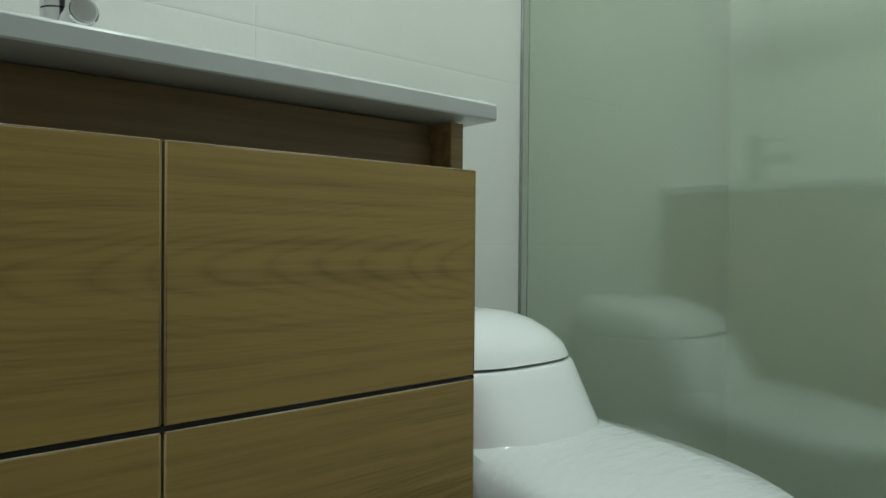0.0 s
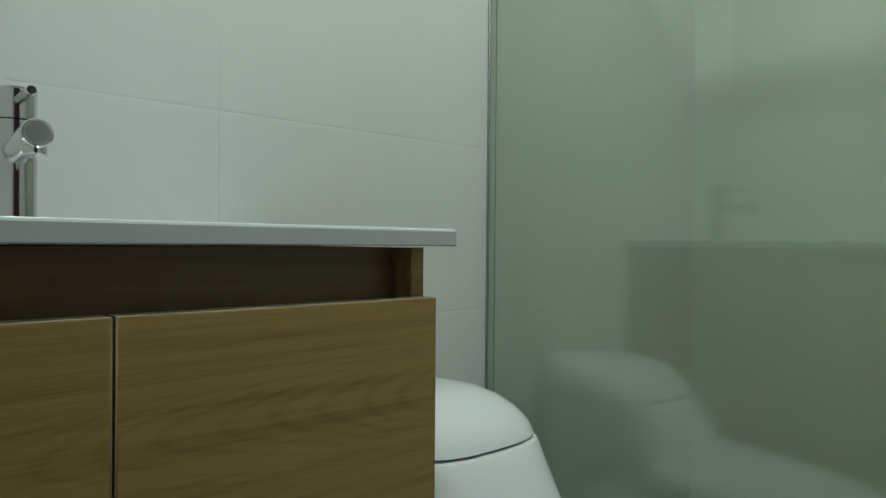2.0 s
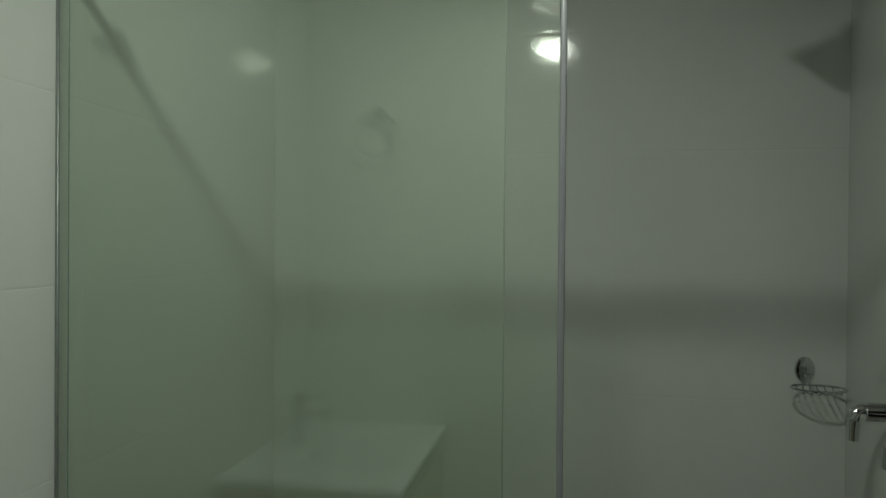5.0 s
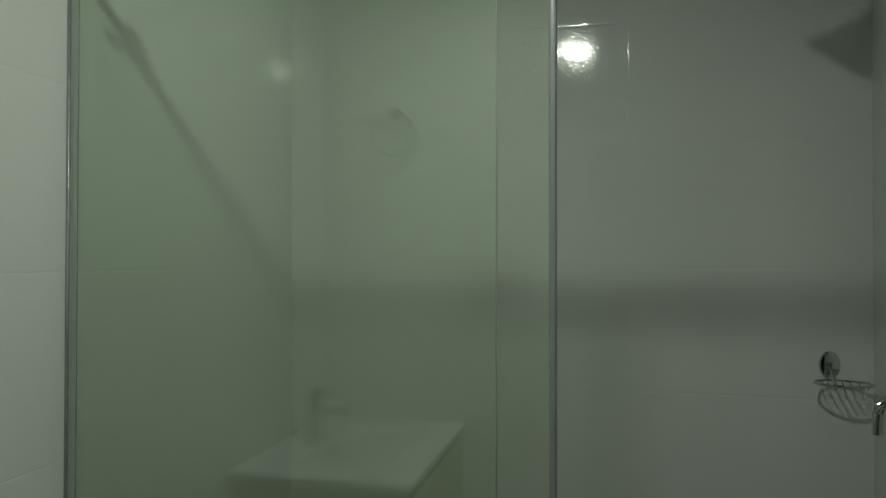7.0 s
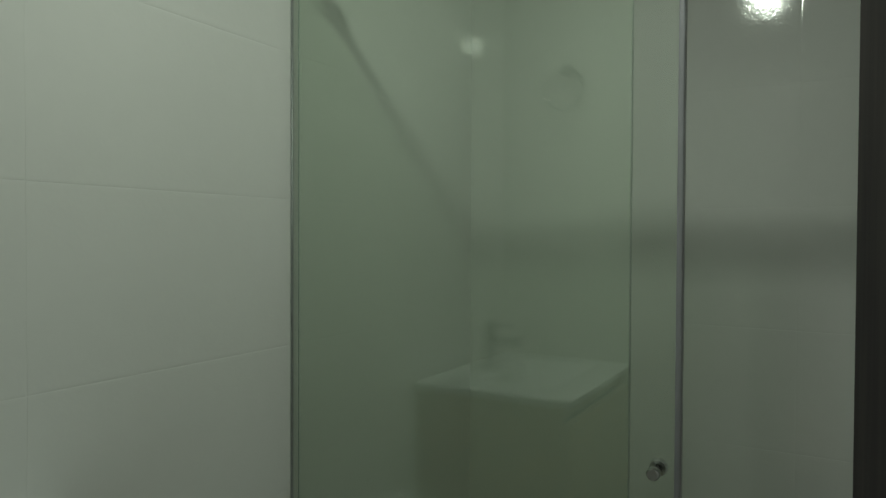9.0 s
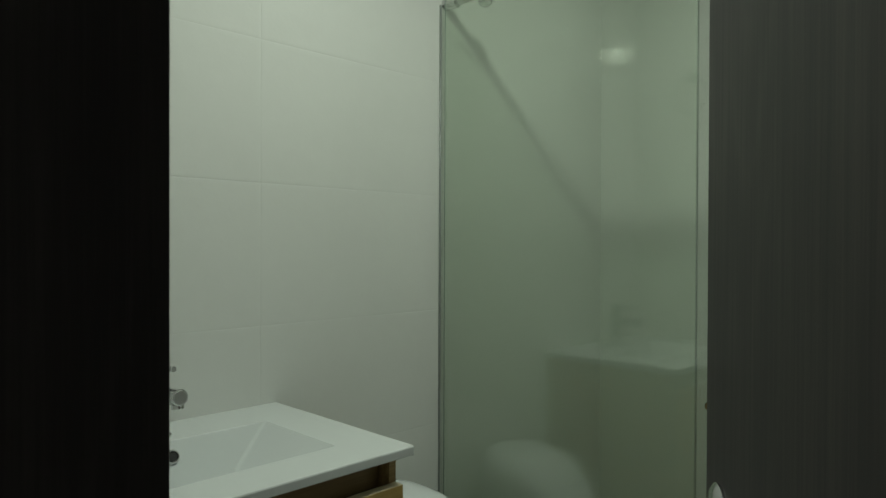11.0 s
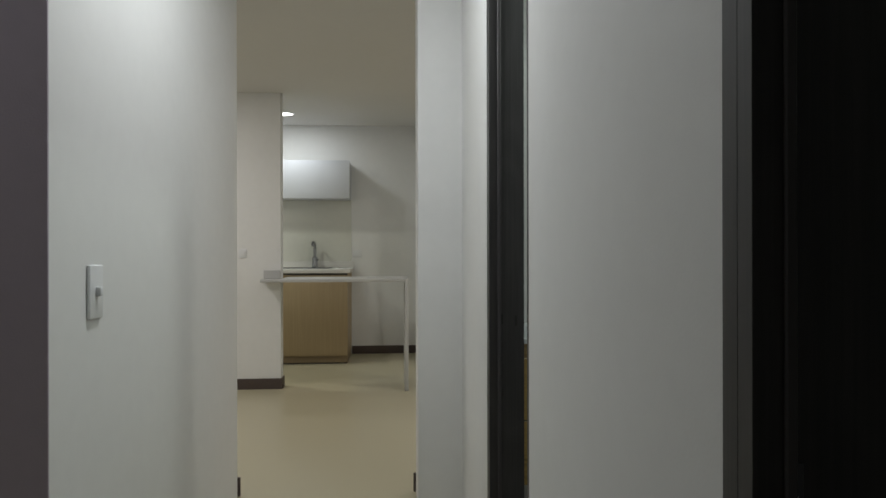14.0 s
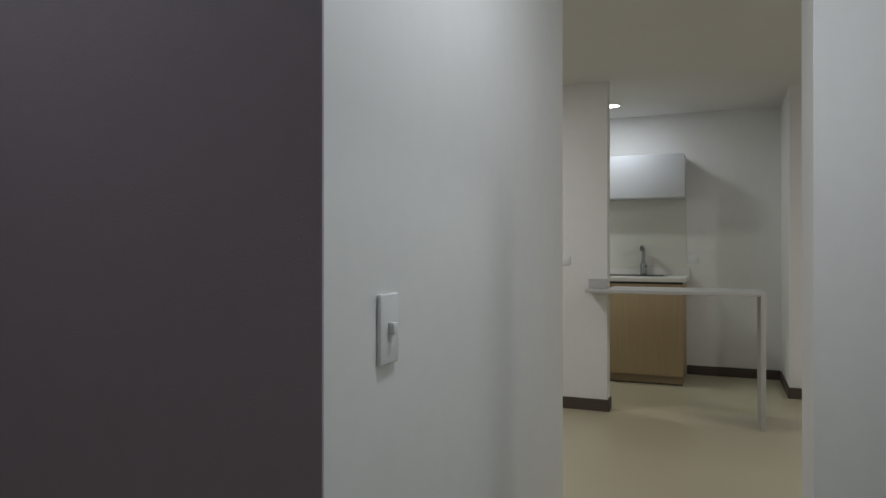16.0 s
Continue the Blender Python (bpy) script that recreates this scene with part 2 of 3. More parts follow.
CERAMIC = mat("ceramic", (0.73, 0.75, 0.78), 0.08, vary=0.01, vscale=5, coat=0.3)
BASINM = mat("basin_resin", (0.63, 0.655, 0.665), 0.14, vary=0.01, vscale=5, bump=0.04, bscale=30)
SEATM = mat("toilet_plastic", (0.60, 0.625, 0.65), 0.07, bump=0.6, bscale=17, stretch=(2.0, 0.7, 1))
second_relief(SEATM, 48, 0.6, 0.0022)
SEATM.node_tree.nodes["Bump"].inputs["Distance"].default_value = 0.0028
for k in SEATM.node_tree.nodes:
    if k.type == "TEX_NOISE":
        k.inputs["Detail"].default_value = 1.5
CHROME = mat("chrome", (0.62, 0.62, 0.63), 0.09, 1.0, bump=0.02, bscale=40)
# chrome toned down: the dark room it reflects is in its colour
CHROME_DIM = mat("chrome_dim", (0.34, 0.35, 0.37), 0.12, 1.0, bump=0.02, bscale=40)
STEEL = mat("brushed_steel", (0.5, 0.5, 0.5), 0.28, 1.0, vary=0.06, vscale=20)
GASKET = mat("grey_gasket", (0.06, 0.055, 0.06), 0.55)
PLATE = mat("dark_strike_plate", (0.10, 0.10, 0.11), 0.42, 0.5, vary=0.2, vscale=30)
AGED = mat("dull_steel", (0.30, 0.32, 0.31), 0.4, 0.6, vary=0.2, vscale=30)
# near-black plates that stand in for shade in gaps, holes and hollows
SHADE = mat("gap_shade", (0.02, 0.02, 0.02), 0.6)
SEALM = mat("clear_seal", (0.22, 0.22, 0.24), 0.3, vary=0.06, vscale=20)
SEALF = mat("frosted_seal", (0.30, 0.34, 0.31), 0.3)
GEDGE = mat("glass_edge", (0.17, 0.24, 0.20), 0.15)
GLASSM = glass("green_glass", (0.963, 0.990, 0.958))
SKIRT = mat("dark_skirting", (0.075, 0.055, 0.048), 0.5, vary=0.12, vscale=12, stretch=(1, 1, 6))
WHITEP = mat("white_plastic", (0.74, 0.75, 0.76), 0.35)
QUARTZ = mat("white_quartz", (0.70, 0.69, 0.66), 0.25, vary=0.03, vscale=30)
LACQ = mat("white_lacquer", (0.60, 0.62, 0.66), 0.36, vary=0.01, vscale=3)
BARM = mat("bar_lacquer", (0.50, 0.50, 0.49), 0.4, vary=0.01, vscale=3)
SPLASH = mat("glass_splashback", (0.66, 0.66, 0.60), 0.12, vary=0.03, vscale=2)
LEDM = glow("lamp_diffuser", (1.0, 0.98, 0.94), 6.0)


# ---------------- geometry helpers ----------------
def finish(ob, bm, smooth=True, sharp=38):
    bmesh.ops.recalc_face_normals(bm, faces=bm.faces)
    bm.to_mesh(ob.data)
    bm.free()
    if smooth:
        ob.data.polygons.foreach_set("use_smooth", [True] * len(ob.data.polygons))
        ob.data.set_sharp_from_angle(angle=radians(sharp))
    return ob


def part(name, bm, material, parent=None, label="", sharp=38):
    ob = new(name, bpy.data.meshes.new(name))
    ob.data.materials.append(material)
    finish(ob, bm, sharp=sharp)
    if parent:
        ob.parent = parent
    if label:
        ob["label"] = label
    return ob


def group(name, label, category, at=(0, 0, 0), **tags):
    ob = new(name)
    ob.location = at
    ob.empty_display_size = 0.05
    return tagged(ob, label, category, **tags)


def box(x0, x1, y0, y1, z0, z1, bevel=0.0, seg=2, bm=None):
    bm = bm or bmesh.new()
    vs = [bm.verts.new((x, y, z)) for x in (x0, x1) for y in (y0, y1) for z in (z0, z1)]
    fs = [bm.faces.new([vs[i] for i in q]) for q in ((0, 1, 3, 2), (4, 6, 7, 5), (0, 4, 5, 1), (2, 3, 7, 6), (0, 2, 6, 4), (1, 5, 7, 3))]
    if bevel:
        es = list({e for f in fs for e in f.edges})
        bmesh.ops.bevel(bm, geom=es, offset=bevel, segments=seg, profile=0.5, affect="EDGES")
    return bm


def lathe(profile, seg=32, m=None, bm=None):
    """Turns (radius, height) pairs round z; m places it."""
    bm = bm or bmesh.new()
    m = m or Matrix()
    rings = []
    for r, h in profile:
        if r < 1e-6:
            rings.append([bm.verts.new(m @ Vector((0, 0, h)))])
        else:
            rings.append([bm.verts.new(m @ Vector((r * math.cos(2 * math.pi * k / seg), r * math.sin(2 * math.pi * k / seg), h))) for k in range(seg)])
    for a, b in zip(rings, rings[1:]):
        for k in range(seg):
            q = (k + 1) % seg
            if len(a) == 1 and len(b) == 1:
                continue
            if len(a) == 1:
                bm.faces.new((a[0], b[k], b[q]))
            elif len(b) == 1:
                bm.faces.new((a[k], a[q], b[0]))
            else:
                bm.faces.new((a[k], a[q], b[q], b[k]))
    return bm


def rod(a, b, r, seg=20, bev=0.0008, bm=None):
    a, b = Vector(a), Vector(b)
    h = (b - a).length
    m = Matrix.Translation(a) @ (b - a).to_track_quat("Z", "Y").to_matrix().to_4x4()
    return lathe([(0, 0), (r - bev, 0), (r, bev), (r, h - bev), (r - bev, h), (0, h)], seg, m, bm)


def tube(points, r, seg=10, closed=False, bm=None):
    """A wire along points."""
    bm = bm or bmesh.new()
    pts = [Vector(p) for p in points]
    n = len(pts)
    rings = []
    up = Vector((0.13, 0.21, 0.97)).normalized()
    for i, p in enumerate(pts):
        a = pts[(i - 1) % n] if closed or i else p
        b = pts[(i + 1) % n] if closed or i < n - 1 else p
        t = (b - a).normalized()
        u = t.cross(up).normalized()
        v = t.cross(u)
        rings.append([bm.verts.new(p + r * (math.cos(2 * math.pi * k / seg) * u + math.sin(2 * math.pi * k / seg) * v)) for k in range(seg)])
    pairs = list(zip(rings, rings[1:])) + ([(rings[-1], rings[0])] if closed else [])
    for a, b in pairs:
        for k in range(seg):
            q = (k + 1) % seg
            bm.faces.new((a[k], a[q], b[q], b[k]))
    if not closed:
        bm.faces.new(rings[0])
        bm.faces.new(list(reversed(rings[-1])))
    return bm


def loft(rings, cap=True, bm=None):
    bm = bm or bmesh.new()
    vs = [[bm.verts.new(p) for p in r] for r in rings]
    n = len(vs[0])
    for a, b in zip(vs, vs[1:]):
        for k in range(n):
            q = (k + 1) % n
            bm.faces.new((a[k], a[q], b[q], b[k]))
    if cap:
        bm.faces.new(list(reversed(vs[0])))
        bm.faces.new(vs[-1])
    return bm


# ---------------- structure ----------------
def wall(name, material, *boxes, label=""):
    ob = new(name, bpy.data.meshes.new(name))
    ob.data.materials.append(material)
    bm = bmesh.new()
    for b in boxes:
        box(*b, bm=bm)
    finish(ob, bm, False)
    return tagged(ob, label, kind="structure")


DH = 2.06  # door head
D1 = (0.915, 1.552)
D2 = (-0.505, -0.018)
YI, YO = -0.654, -0.821  # faces of the wall with the doors
T = 0.012  # tile and glue
wall("bathroom_floor", BFLOORM, (-1.6, 1.78, YO, 1.7, BF - 0.12, BF))
wall("floor", FLOORM, (-9.0, 3.2, -6.0, YO, -0.14, 0.0), (-9.0, -1.6, YO, 2.0, -0.14, 0.0))
wall("ceiling", CEILM, (-9.0, 3.2, -6.0, 2.0, CEIL, CEIL + 0.12))
wall("ceiling_living", CEILM, (-4.068, -1.56, -5.0, 1.85, LOW, CEIL - 0.0005))
wall("bathroom_wall_west", GROUT, (-0.075, -0.0003, YI, YB + 0.1, BF, CEIL))
wall("bathroom_wall_north", GROUT, (-1.5, XE + 0.12, YB + 0.0003, YB + 0.12, BF, CEIL))
wall("bathroom_wall_east", GROUT, (XE + 0.0003, XE + 0.12, YI, YB + 0.0003, BF, CEIL))
wall("bath_two_wall_west", TILE, (-1.56, -1.42, YI, YB, BF, CEIL))
wall("wall_corridor_1", PAINT, (-1.38, D2[0] - 0.0215, YO, -0.735, BF, CEIL))
wall("wall_corridor_2", PAINT, (D2[1] + 0.0195, D1[0] - 0.0215, YO, YI, BF, CEIL))
wall("wall_corridor_3", PAINT, (D1[1] + 0.0195, 3.1, YO, YI, BF, CEIL))
wall("wall_corridor_4", PAINT, (D2[0] - 0.0215, D2[1] + 0.0195, YO, -0.735, DH + 0.0005, CEIL))
wall("wall_corridor_5", PAINT, (D1[0] - 0.0215, D1[1] + 0.0195, YO, YI, DH + 0.0005, CEIL))
wall("wall_corridor_step", PAINT, (-1.69, -1.38, -1.005, YI, 0, CEIL), (-1.69, -1.56, YI, 2.0, 0, CEIL))
wall("wall_corridor_south", PAINT, (-1.69, -0.024, -1.95, -1.812, 0, CEIL), (-1.69, -1.57, -5.0, -1.95, 0, CEIL))
wall("wall_bedroom_lilac", LILAC, (-0.12, -0.02, -4.4, -1.95, 0, CEIL), (-0.024, -0.02, -1.95, -1.8125, 0, CEIL))
wall("wall_bedroom_south", PAINT, (-0.1, 3.1, -4.5, -4.4, 0, CEIL))
wall("wall_bedroom_east", PAINT, (3.0, 3.1, -4.4, YO, 0, CEIL))
wall("wall_kitchen_back", PAINT, (-6.00, -5.85, -5.0, -0.7, 0, CEIL))
wall("wall_kitchen_north", PAINT, (-6.00, -5.05, -0.76, -0.6, 0, CEIL), (-6.0, -5.05, -0.6, 2.0, 0, CEIL))
wall("wall_living_north", PAINT, (-5.05, -1.56, 1.85, 2.0, 0, CEIL))
wall("wall_living_south", PAINT, (-6.0, -1.57, -5.1, -5.0, 0, CEIL))
PX, PY, PD = -4.068, -2.010, 0.12
wall("pillar", PAINT, (PX - PD, PX, -2.75, PY, 0, CEIL))


def skirting(name, *runs):
    bm = bmesh.new()
    for r in runs:
        box(*r, 0, 0.085, bevel=0.002, seg=1, bm=bm)
    ob = part("baseboard", bm, SKIRT)
    return tagged(ob, name, kind="structure")


skirting("dark skirting board round the pillar", (PX, PX + 0.012, -2.75, PY + 0.012), (PX - PD, PX - 0.0005, PY, PY + 0.012))
skirting("dark skirting board along the kitchen wall", (-5.85, -5.838, -1.55, -0.76), (-5.838, -5.05, -0.772, -0.76), (-5.05, -5.038, -0.772, 1.0))
skirting("dark skirting board at the corridor's end", (-1.702, -1.69, -1.017, 1.0))
skirting("dark skirting board at the corridor's end", (-1.702, -1.69, -4.5, -1.80))


def door_frame(x0, x1, y1, wide, east, plates=True):
    """Lining, bead and casing; x0 and x1 are the faces of the lining, y1 its inner edge."""
    f = group("door_frame", "dark wenge door frame with a steel strike plate" if plates else "dark wenge door frame with a bare latch hole in the jamb", "door frame", group="door frames")
    y0 = YO
    part("jamb", box(x0 - 0.022, x0, y0 - 0.012, y1, BF, DH, 0.0005, 1), JAMB, f)
    part("jamb", box(x1, x1 + 0.020, y0 - east, y1, BF, DH, 0.0005, 1), JAMB, f)
    part("head", box(x0 + 0.0002, x1 - 0.0002, y0 - 0.012, y1, DH - 0.022, DH, 0.001, 1), JAMB, f)
    part("bead", box(x0 + 0.0002, x0 + 0.0052, y0 + 0.012, y0 + 0.022, BF, DH - 0.0222, 0.0015, 1), GASKET, f, "dark rubber bead")
    part("casing", box(x0 - 0.022 - wide, x0 - 0.0223, y0 - 0.012, y0 - 0.0005, 0, DH + wide, 0.0004, 1), JAMB, f)
    part("casing", box(x0 - 0.022, x1 + 0.02, y0 - 0.012, y0 - 0.0005, DH + 0.0003, DH + wide, 0.0004, 1), JAMB, f)
    for y, z, h, w in ((y0 + 0.0180, 0.920, 0.031, 0.010), (y1 - 0.030, 0.9155, 0.039, 0.029)):
        if not plates:
            part("latch_hole", box(x0 + 0.0002, x0 + 0.0006, y + 0.002, y + 0.010, z - 0.02, z + 0.01), SHADE, f)
            continue
        s = part("strike_plate", box(x0 + 0.0002, x0 + 0.0020, y, y + w, z - h, z + h, 0.0006, 1), PLATE, f, "dull steel strike plate in the jamb")
        if w > 0.02:
            part("latch_hole", box(x0 + 0.0021, x0 + 0.0025, y + 0.003, y + 0.018, z - 0.016, z + 0.018), SHADE, s)
            part("lip", box(x0 + 0.0021, x0 + 0.0050, y + w - 0.003, y + w, z - 0.020, z + 0.020, 0.0005, 1), PLATE, s)
        else:
            part("lip", tube([(x0 + 0.002, y + 0.003, z + 0.006), (x0 + 0.004, y + 0.003, z), (x0 + 0.005, y + 0.003, z - 0.014), (x0 + 0.002, y + 0.003, z - 0.026)], 0.0025, 8), STEEL, s, "worn steel striker")
    return f


door_frame(D1[0], D1[1], YI, 0.025, 0.012)
door_frame(D2[0], D2[1], -0.732, 0.025, 0.0, False)


# ---------------- shower ----------------
def shower_screen():
    s = group("shower_screen", "green-tinted frameless glass shower screen with a sliding door pushed open", "shower screen")
    top, base = 1.925, BF + 0.09
    p = part("fixed_panel", box(0.006, 0.806, YG, YG + 0.008, base, top, 0.001, 1), GLASSM, s, "fixed pane of green-tinted glass")
    part("wall_channel", box(0.0003, 0.0062, YG - 0.006, YG - 0.0003, base, top, 0.0008, 1), AGED, p, "thin dull metal channel against the tiles")
    part("edge_seal", box(0.8062, 0.8082, YG - 0.0005, YG + 0.0085, base, top, 0.0005, 1), SEALF, p, "thin edge seal")
    d = part("sliding_door", box(0.042, 0.892, YG - 0.022, YG - 0.014, base, top + 0.01, 0.001, 1), GLASSM, s, "sliding pane of green-tinted glass")
    part("edge_seal", box(0.8925, 0.903, YG - 0.029, YG - 0.007, base, top + 0.005, 0.003, 2), SEALM, d, "translucent plastic edge seal")
    part("polished_edge", box(0.0404, 0.0418, YG - 0.0222, YG - 0.0208, base, top + 0.01), GEDGE, d, "dark green polished glass edge")
    k = lathe([(0, 0), (0.007, 0), (0.007, 0.012), (0.010, 0.014), (0.0115, 0.018), (0.0115, 0.027), (0.009, 0.031), (0, 0.031)], 24,
              Matrix.Translation((0.862, YG - 0.022, 0.852)) @ Euler((radians(90), 0, 0)).to_matrix().to_4x4())
    part("door_knob", k, CHROME, d, "round chrome knob")
    k = lathe([(0, 0), (0.014, 0), (0.016, 0.006), (0.016, 0.012), (0, 0.014)], 24,
              Matrix.Translation((0.862, YG - 0.014, 0.852)) @ Euler((radians(-90), 0, 0)).to_matrix().to_4x4())
    part("door_knob", k, CHROME, d)
    zr = 1.930
    part("rail", rod((0.05, YG + 0.020, zr), (XE - 0.012, YG + 0.020, zr), 0.0125, 24), STEEL, s, "round steel sliding rail")
    for x, sgn in ((0.0, 1), (XE, -1)):
        bm = rod((x, YG + 0.020, zr), (x + sgn * 0.055, YG + 0.020, zr), 0.018, 28, 0.002)
        rod((x + sgn * 0.055, YG + 0.020, zr), (x + sgn * 0.062, YG + 0.020, zr), 0.0145, 28, 0.001, bm)
        part("rail_bracket", bm, CHROME, s, "polished rail end bracket")
    for x in (0.150, 0.74):
        bm = rod((x, YG - 0.030, zr - 0.006), (x, YG + 0.040, zr - 0.006), 0.008, 16, 0.001)
        rod((x, YG + 0.034, zr - 0.006), (x, YG + 0.046, zr - 0.006), 0.031, 32, 0.003, bm)
        part("roller", bm, CHROME, s, "round chrome door roller")
    return s


shower_screen()
curb = wall("shower_curb", BFLOORM, (0.0, XE, YG - 0.05, YG + 0.07, BF, BF + 0.0895), label="tiled kerb under the shower glass")


def lever_tap(x, y, z):
    """A wall valve with a downturned lever; its axis runs towards -x."""
    t = group("shower_valve", "chrome shower valve with a bent lever on the tiled wall", "tap", (x, y, z), group="shower valves")
    R = Euler((0, radians(-90), 0)).to_matrix().to_4x4()
    part("escutcheon", lathe([(0, 0), (0.030, 0), (0.033, 0.003), (0.031, 0.010), (0.022, 0.016), (0, 0.016)], 32, R), CHROME, t)
    part("body", lathe([(0, 0.016), (0.019, 0.016), (0.022, 0.019), (0.021, 0.021), (0.021, 0.076), (0.019, 0.080), (0, 0.080)], 32, R), CHROME, t)
    bm = tube([(-0.070, 0, 0.006), (-0.088, 0, 0.006), (-0.097, 0, -0.002), (-0.099, 0, -0.020), (-0.100, 0, -0.045), (-0.100, 0, -0.066)], 0.0115, 14)
    part("lever", bm, CHROME, t)
    return t


lever_tap(XE, 1.18, 1.05)
lever_tap(XE, 1.01, 1.04)


def soap_dish(x, z):
    s = group("soap_dish", "chrome wire soap dish on an oval wall plate", "soap dish", (x, YB, z))
    rings = []
    for h, k in ((0.0, 1.0), (0.004, 1.0), (0.008, 0.9), (0.010, 0.6)):
        rings.append([(0.026 * k * math.cos(a), -h, 0.036 * k * math.sin(a) - 0.002) for a in [2 * math.pi * i / 28 for i in range(28)]])
    part("wall_plate", loft(rings), CHROME, s)
    part("arm", tube([(0.0, -0.008, -0.012), (0.0, -0.03, -0.02), (0.0, -0.04, -0.036)], 0.005, 10), CHROME, s)
    cx, cy, cz = 0.014, -0.068, -0.039
    outline = [(cx + 0.068 * math.cos(a), cy + 0.045 * math.sin(a), cz) for a in [2 * math.pi * i / 36 for i in range(36)]]
    part("rim", tube(outline, 0.003, 8, True), CHROME, s)
    for i in range(6):
        u = -0.045 + 0.018 * i
        w = 0.045 * math.sqrt(1 - (u / 0.068) ** 2)
        pts = [(cx + u, cy - w, cz), (cx + u, cy - w * 0.8, cz - 0.010), (cx + u, cy, cz - 0.013), (cx + u, cy + w * 0.8, cz - 0.010), (cx + u, cy + w, cz)]
        part("wire", tube(pts, 0.002, 6), CHROME, s)
    return s


soap_dish(1.547, 1.09)


def shower_head():
    s = group("wall_shower", "round chrome shower head on a short wall arm", "shower", (XE, 1.05, 2.105))
    part("flange", lathe([(0, 0), (0.028, 0), (0.026, 0.006), (0.012, 0.010), (0, 0.010)], 28, Matrix.Translation((0, 0, 0.12)) @ Euler((0, radians(-90), 0)).to_matrix().to_4x4()), CHROME, s)
    part("arm", tube([(-0.006, 0, 0.12), (-0.08, 0, 0.12), (-0.13, 0, 0.112), (-0.19, 0, 0.080), (-0.235, 0, 0.018)], 0.010, 12), CHROME, s)
    m = Matrix.Translation((-0.235, 0, 0.020)) @ Euler((0, radians(217), 0)).to_matrix().to_4x4()
    part("rose", lathe([(0, 0), (0.016, 0), (0.022, 0.030), (0.052, 0.085), (0.060, 0.098), (0.056, 0.106), (0, 0.106)], 32, m), CHROME, s)


shower_head()


